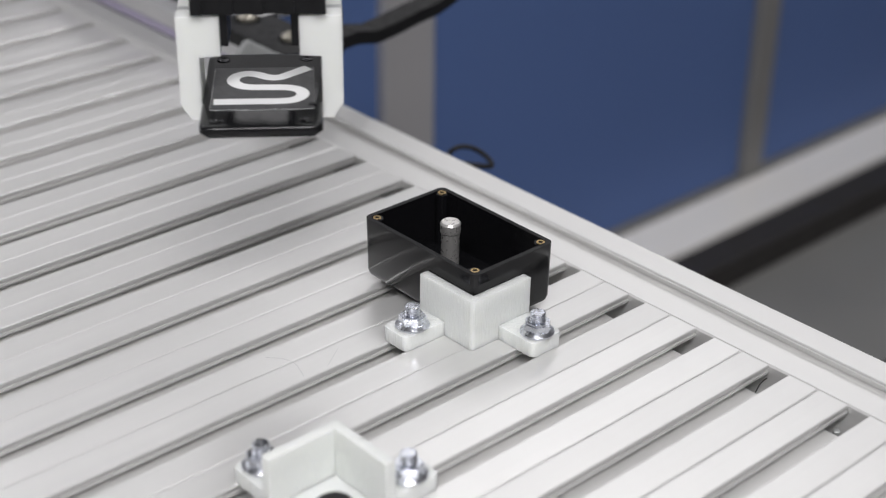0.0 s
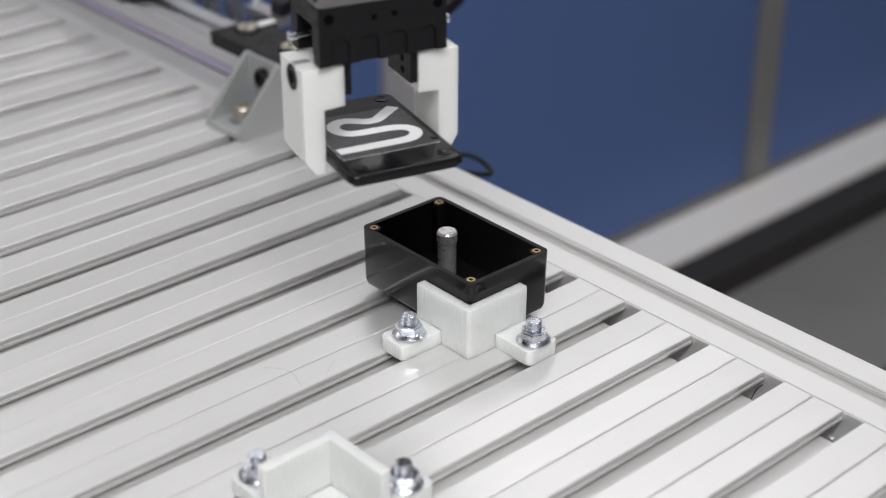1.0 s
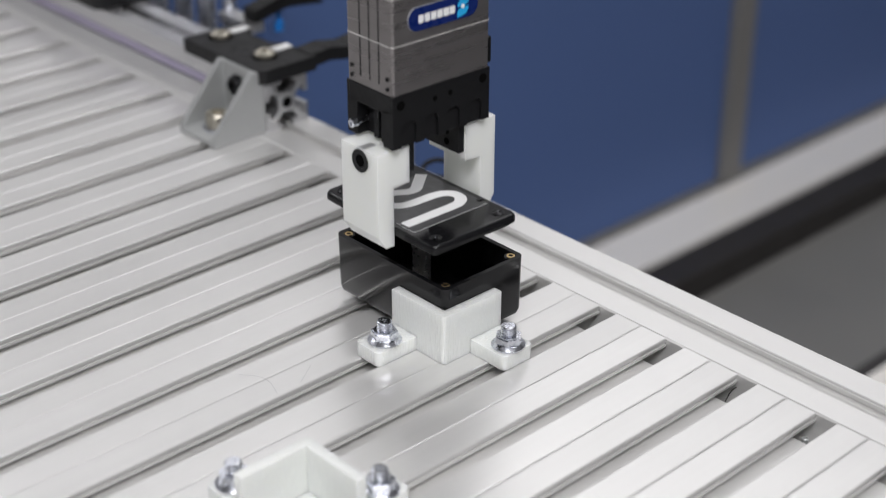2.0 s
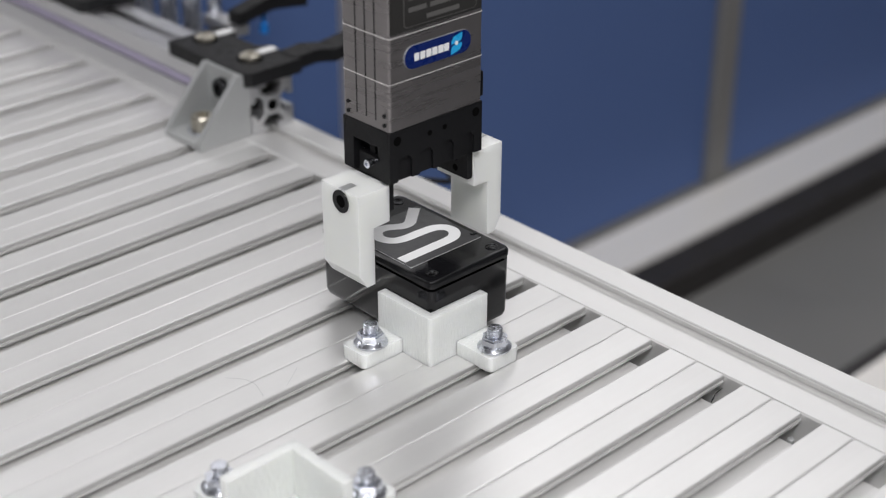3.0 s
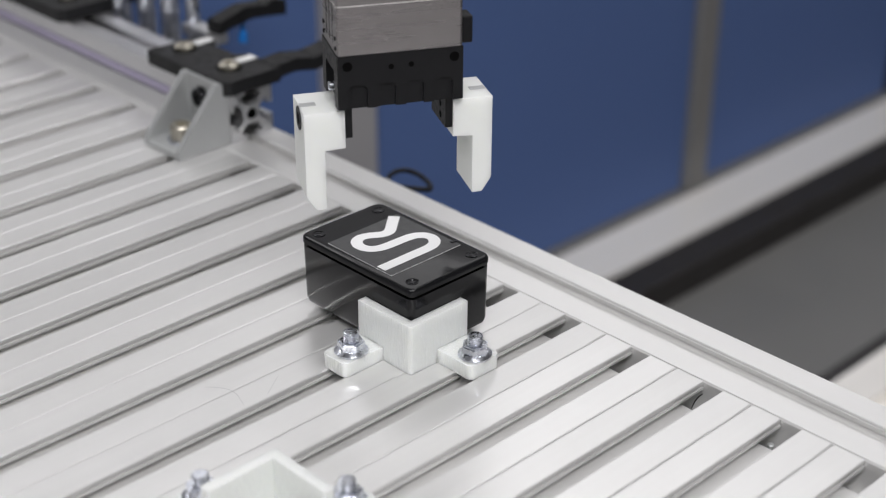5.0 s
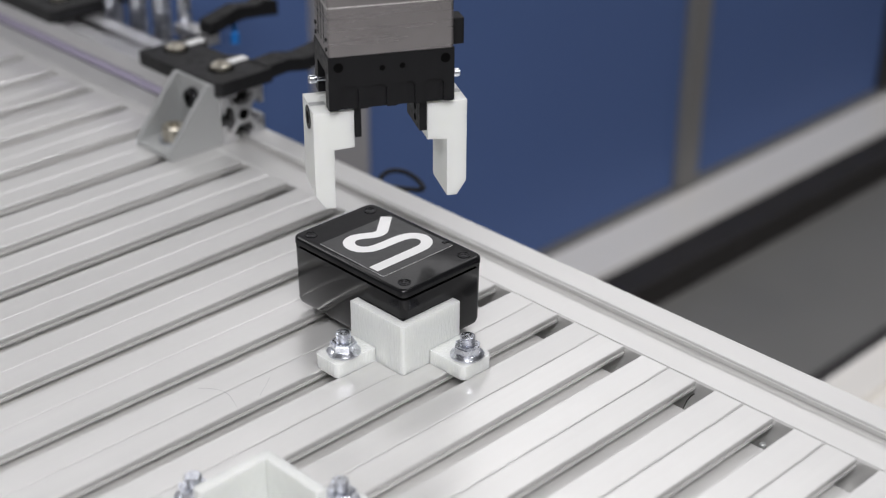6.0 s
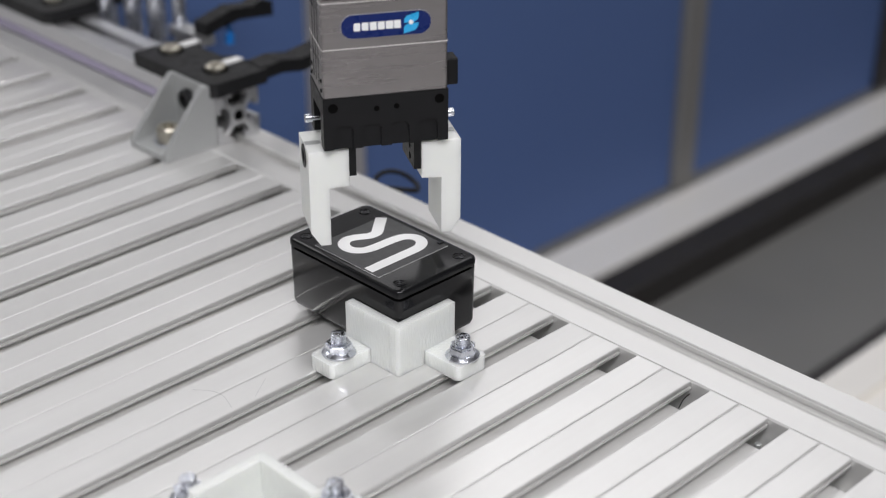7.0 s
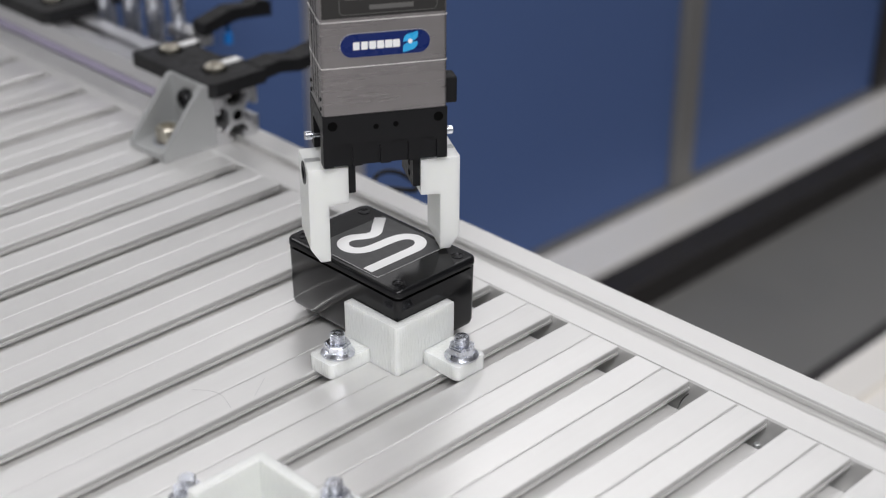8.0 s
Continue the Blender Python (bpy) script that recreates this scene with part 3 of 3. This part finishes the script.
        part("pocket_rib", block(min(s * 0.0209, s * 0.0245), max(s * 0.0209, s * 0.0245), -0.0072, -0.0040, 0.0, 0.0150, 0.0004), BLACK_ANOD, th)
        part("pocket_rib", block(min(s * 0.0209, s * 0.0235), max(s * 0.0209, s * 0.0235), -0.0015, 0.0020, 0.0, 0.0150, 0.0004), BLACK_ANOD, th)
        jaws.append(jaw)
    return th, jaws


# ---- rail fixture beyond ----
def gusset(m):
    th = thing("angle_bracket", "grey cast aluminium gusset angle bolted to the table and profile", "bracket", m)
    w, t, s = 0.0345, 0.0038, 0.036
    for y in (0, w - t):
        part("cheek", bevelled(prism([(0, 0), (-s, 0), (-s, 0.005), (-0.0075, 0.038), (0, 0.038)], y, y + t, "y"), 0.0006, 1), CAST, th)
    part("base_flange", block(-s, 0, t, w - t, 0, t), CAST, th)
    part("back_flange", block(-t - 0.002, 0, t, w - t, t, 0.0378), CAST, th)
    part("slot", prism(rect(-0.0008 + w / 2 - 0.004, w / 2 + 0.0048, 0.020, 0.032, 0.003), -t - 0.0024, -t - 0.0015, "x"), HOLE_SHADE, th, "dark oblong slot")
    part("washer", lathe([(0.0088, t), (0.0088, t + 0.0014), (0.005, t + 0.0015)], 24), ZINC, th, "flat steel washer", pose(-0.0215, w / 2, 0))
    part("bolt", lathe([(0.0068, t + 0.0015), (0.0068, 0.0125), (0.0060, 0.0136), (0.0034, 0.0136), (0.0034, 0.0105)], 20), DULL_BOLT, th, "steel cap bolt", pose(-0.0215, w / 2, 0), True)
    part("bolt", lathe([(0.006, 0.0), (0.006, -0.005), (0.0052, -0.006), (0.003, -0.006), (0.003, -0.004)], 20, axis="x"), SCREW, th, "steel cap bolt", pose(-t, w / 2, 0.026), True)
    return th


def clamp(m, group="black clamp arms"):
    """Plate along y on the profile, and a wavy arm along +x from its near end."""
    th = thing("clamp_arm", "black plastic clamp arm bolted on top of the aluminium profile", "clamp", m, group)
    part("plate", bevelled(prism([(-0.018, 0.004), (-0.014, 0.0), (0.022, 0.0), (0.022, 0.030), (0.016, 0.036), (0.016, 0.062), (0.024, 0.066), (0.024, 0.073), (0.018, 0.077), (-0.018, 0.077)], 0, 0.0085), 0.002, 2), RUBBER, th)
    arm = [(0.020, 0.006), (0.035, 0.007), (0.050, 0.004), (0.066, 0.006), (0.082, 0.009), (0.098, 0.011), (0.110, 0.015), (0.120, 0.020)]
    bm = bmesh.new()
    prev = None
    for x, z in arm:
        q = [bm.verts.new(v) for v in ((x, 0.002, z - 0.005), (x, 0.018, z - 0.005), (x, 0.018, z + 0.003), (x, 0.002, z + 0.003))]
        if prev:
            for k in range(4):
                bm.faces.new((prev[k], prev[(k + 1) % 4], q[(k + 1) % 4], q[k]))
        else:
            bm.faces.new(q)
        prev = q
    bm.faces.new(prev)
    part("arm", bevelled(bm, 0.002, 2), RUBBER, th)
    for y in (0.020, 0.064):
        # Flat dark disc on the plate stands for the recess's shade.
        part("washer_recess", lathe([(0.0078, 0.0083), (0.0078, 0.0087), (0.0060, 0.0088)], 20), HOLE_SHADE, th, "dark disc for the shaded recess round the bolt", pose(0.0, y, 0))
        part("bolt", lathe([(0.0062, 0.0086), (0.0062, 0.0108), (0.0045, 0.0120), (0.002, 0.0120), (0.002, 0.0100)], 18), DULL_BOLT, th, "steel bolt head", pose(0.0, y, 0), True)
    for y in (0.024, 0.066):
        part("white_tag", block(0.009, 0.021, y - 0.003, y + 0.003, 0.0086, 0.0094), WHITE_INK, th, "small white patch")
    return th


def far_fixture():
    pr = thing("side_profile", "aluminium T-slot profile fixed along the table edge", "profile", pose(0, 0, 0))
    part("extrusion", bevelled(prism([(a + 0.0212, b + 0.0302) for a, b in profile_section(0.030)], 0.2245, 1.45, "y"), 0.0006, 1), ALU_SIDE, pr)
    part("slot_strip", block(0.0072, 0.0088, 0.2600, 1.4490, 0.0126, 0.0178), LILAC, pr, "pale lilac slot cover strip")
    part("end_bore", lathe([(0.0033, 0.2243), (0.0033, 0.2250), (0.0020, 0.2250)], 18, axis="y"), HOLE_SHADE, pr, "dark round end bore", pose(0.0212, 0, 0.0152))
    gusset(pose(0.0060, 0.2255, 0.0002))
    c = clamp(pose(0.0200, 0.222, 0.0306))
    copy_thing(c, pose(0.0200, 0.397, 0.0306))
    copy_thing(c, pose(0.0200, 0.560, 0.0306))
    # post carrier on the outer side of the profile
    tower = thing("post_carrier", "black post carrier with silver posts and a curved black arm", "fixture", pose(0.0366, 0.300, 0.0))
    part("carrier_plate", bevelled(prism(rect(0.0, 0.036, 0.010, 0.115, 0.004), -0.012, -0.004), 0.001, 1), RUBBER, tower)
    for x, y, r, h in ((0.010, 0.098, 0.0055, 0.105), (0.018, 0.078, 0.0060, 0.110), (0.022, 0.057, 0.0062, 0.110), (0.028, 0.040, 0.0045, 0.110)):
        part("post", lathe([(r + 0.002, -0.0039), (r + 0.002, 0.001), (r, 0.0012), (r, h - 0.006), (r + 0.0015, h - 0.0058), (r + 0.0015, h)], 18), ZINC, tower, "slim silver post", pose(x, y, 0), True)
    arm = [(0.022, 0.0330), (0.036, 0.0360), (0.048, 0.0380), (0.0616, 0.0365), (0.0757, 0.0345), (0.0757, 0.0440), (0.066, 0.0470), (0.060, 0.0445), (0.0442, 0.0465), (0.030, 0.0430), (0.022, 0.0410)]
    part("curved_arm", bevelled(prism(arm, 0.004, 0.016, "y"), 0.0015, 1), RUBBER, tower, "black curved arm")
    part("arm_strut", bevelled(prism(rect(0.018, 0.030, 0.004, 0.040, 0.003), 0.027, 0.0329), 0.001, 1), ALU_SIDE, tower, "pale aluminium strut")
    part("tube_fitting", lathe([(0.0022, 0.0215), (0.0030, 0.0220), (0.0030, 0.0285), (0.0016, 0.0290), (0.0016, 0.0378)], 16), BLUE_FITTING, tower, "small blue tube fitting", pose(0.0445, 0.010, 0), True)


def cable_loop():
    th = thing("cable_loop", "thin black cable loop hanging by the table edge", "cable", pose(0.075, 0.148, -0.020))
    pts = [(0.010 * math.cos(a), 0.015 * math.sin(a), 0.0015 * math.sin(2 * a)) for a in [i * 2 * math.pi / 28 for i in range(29)]]
    part("cable", tube(pts, 0.0015), RUBBER, th)


hall()
conveyor()
fence()
table()
brackets()
enclosure()
far_fixture()
cable_loop()

# seconds, x, y, z of the gripper's base, its turn, and how far each jaw stands open
GRIP_ROWS = [
    (0.0, -0.1296, 0.0591, 0.1426, -37.7, 0.0000),
    (0.5, -0.1304, 0.0229, 0.1470, -23.6, 0.0000),
    (1.0, -0.1097, 0.0088, 0.1388, -16.0, 0.0000),
    (1.5, -0.0822, 0.0084, 0.1243, -5.4, 0.0000),
    (1.7, -0.0765, 0.0085, 0.1165, -3.2, 0.0000),
    (2.4, -0.0607, 0.0118, 0.0765, 0.0, 0.0000),
    (2.8, -0.0607, 0.0118, 0.0783, 0.0, 0.0092),
    (3.5, -0.0607, 0.0118, 0.0782, 0.0, 0.0092),
    (3.7, -0.0607, 0.0118, 0.0785, 0.0, 0.0092),
    (3.8, -0.0607, 0.0118, 0.0900, 0.0, 0.0095),
    (3.9, -0.0607, 0.0118, 0.1040, 0.0, 0.0098),
    (4.0, -0.0607, 0.0118, 0.1127, 0.0, 0.0098),
    (4.5, -0.0607, 0.0118, 0.1129, -22.6, 0.0098),
    (4.7, -0.0607, 0.0118, 0.1128, -26.5, 0.0098),
    (5.7, -0.0607, 0.0118, 0.1125, -29.2, 0.0000),
    (6.0, -0.0607, 0.0118, 0.1125, -29.2, 0.0000),
    (6.5, -0.0607, 0.0118, 0.1042, -30.0, 0.0000),
    (7.0, -0.0607, 0.0118, 0.0948, -30.2, 0.0000),
    (7.5, -0.0607, 0.0118, 0.0866, -30.4, 0.0000),
    (8.0, -0.0607, 0.0118, 0.0866, -30.4, 0.0000),
]
SEAT = pose(-0.0607, 0.0118, LID_T)
GRIP, JAWS = gripper(pose(*GRIP_ROWS[0][1:4], 0, 0, GRIP_ROWS[0][4]))
LID = lid(SEAT)


def motions():
    walk(GRIP, [(t, pose(x, y, z, 0, 0, a)) for t, x, y, z, a, w in GRIP_ROWS])
    for s, jaw in zip((-1, 1), JAWS):
        walk(jaw, [(t, pose(s * (0.0143 + w), 0, -0.0003)) for t, x, y, z, a, w in GRIP_ROWS])
    hold = pose(-0.0607, 0.0118, 0.0765).inverted() @ SEAT
    rows = [(t, pose(x, y, z, 0, 0, a) @ hold @ pose(0, 0, 0, max(0.0, 2.5 - 5 * t) - 0.5)) for t, x, y, z, a, w in GRIP_ROWS if t < 2.4]
    walk(LID, rows + [(2.4, SEAT), (8.0, SEAT)])


motions()
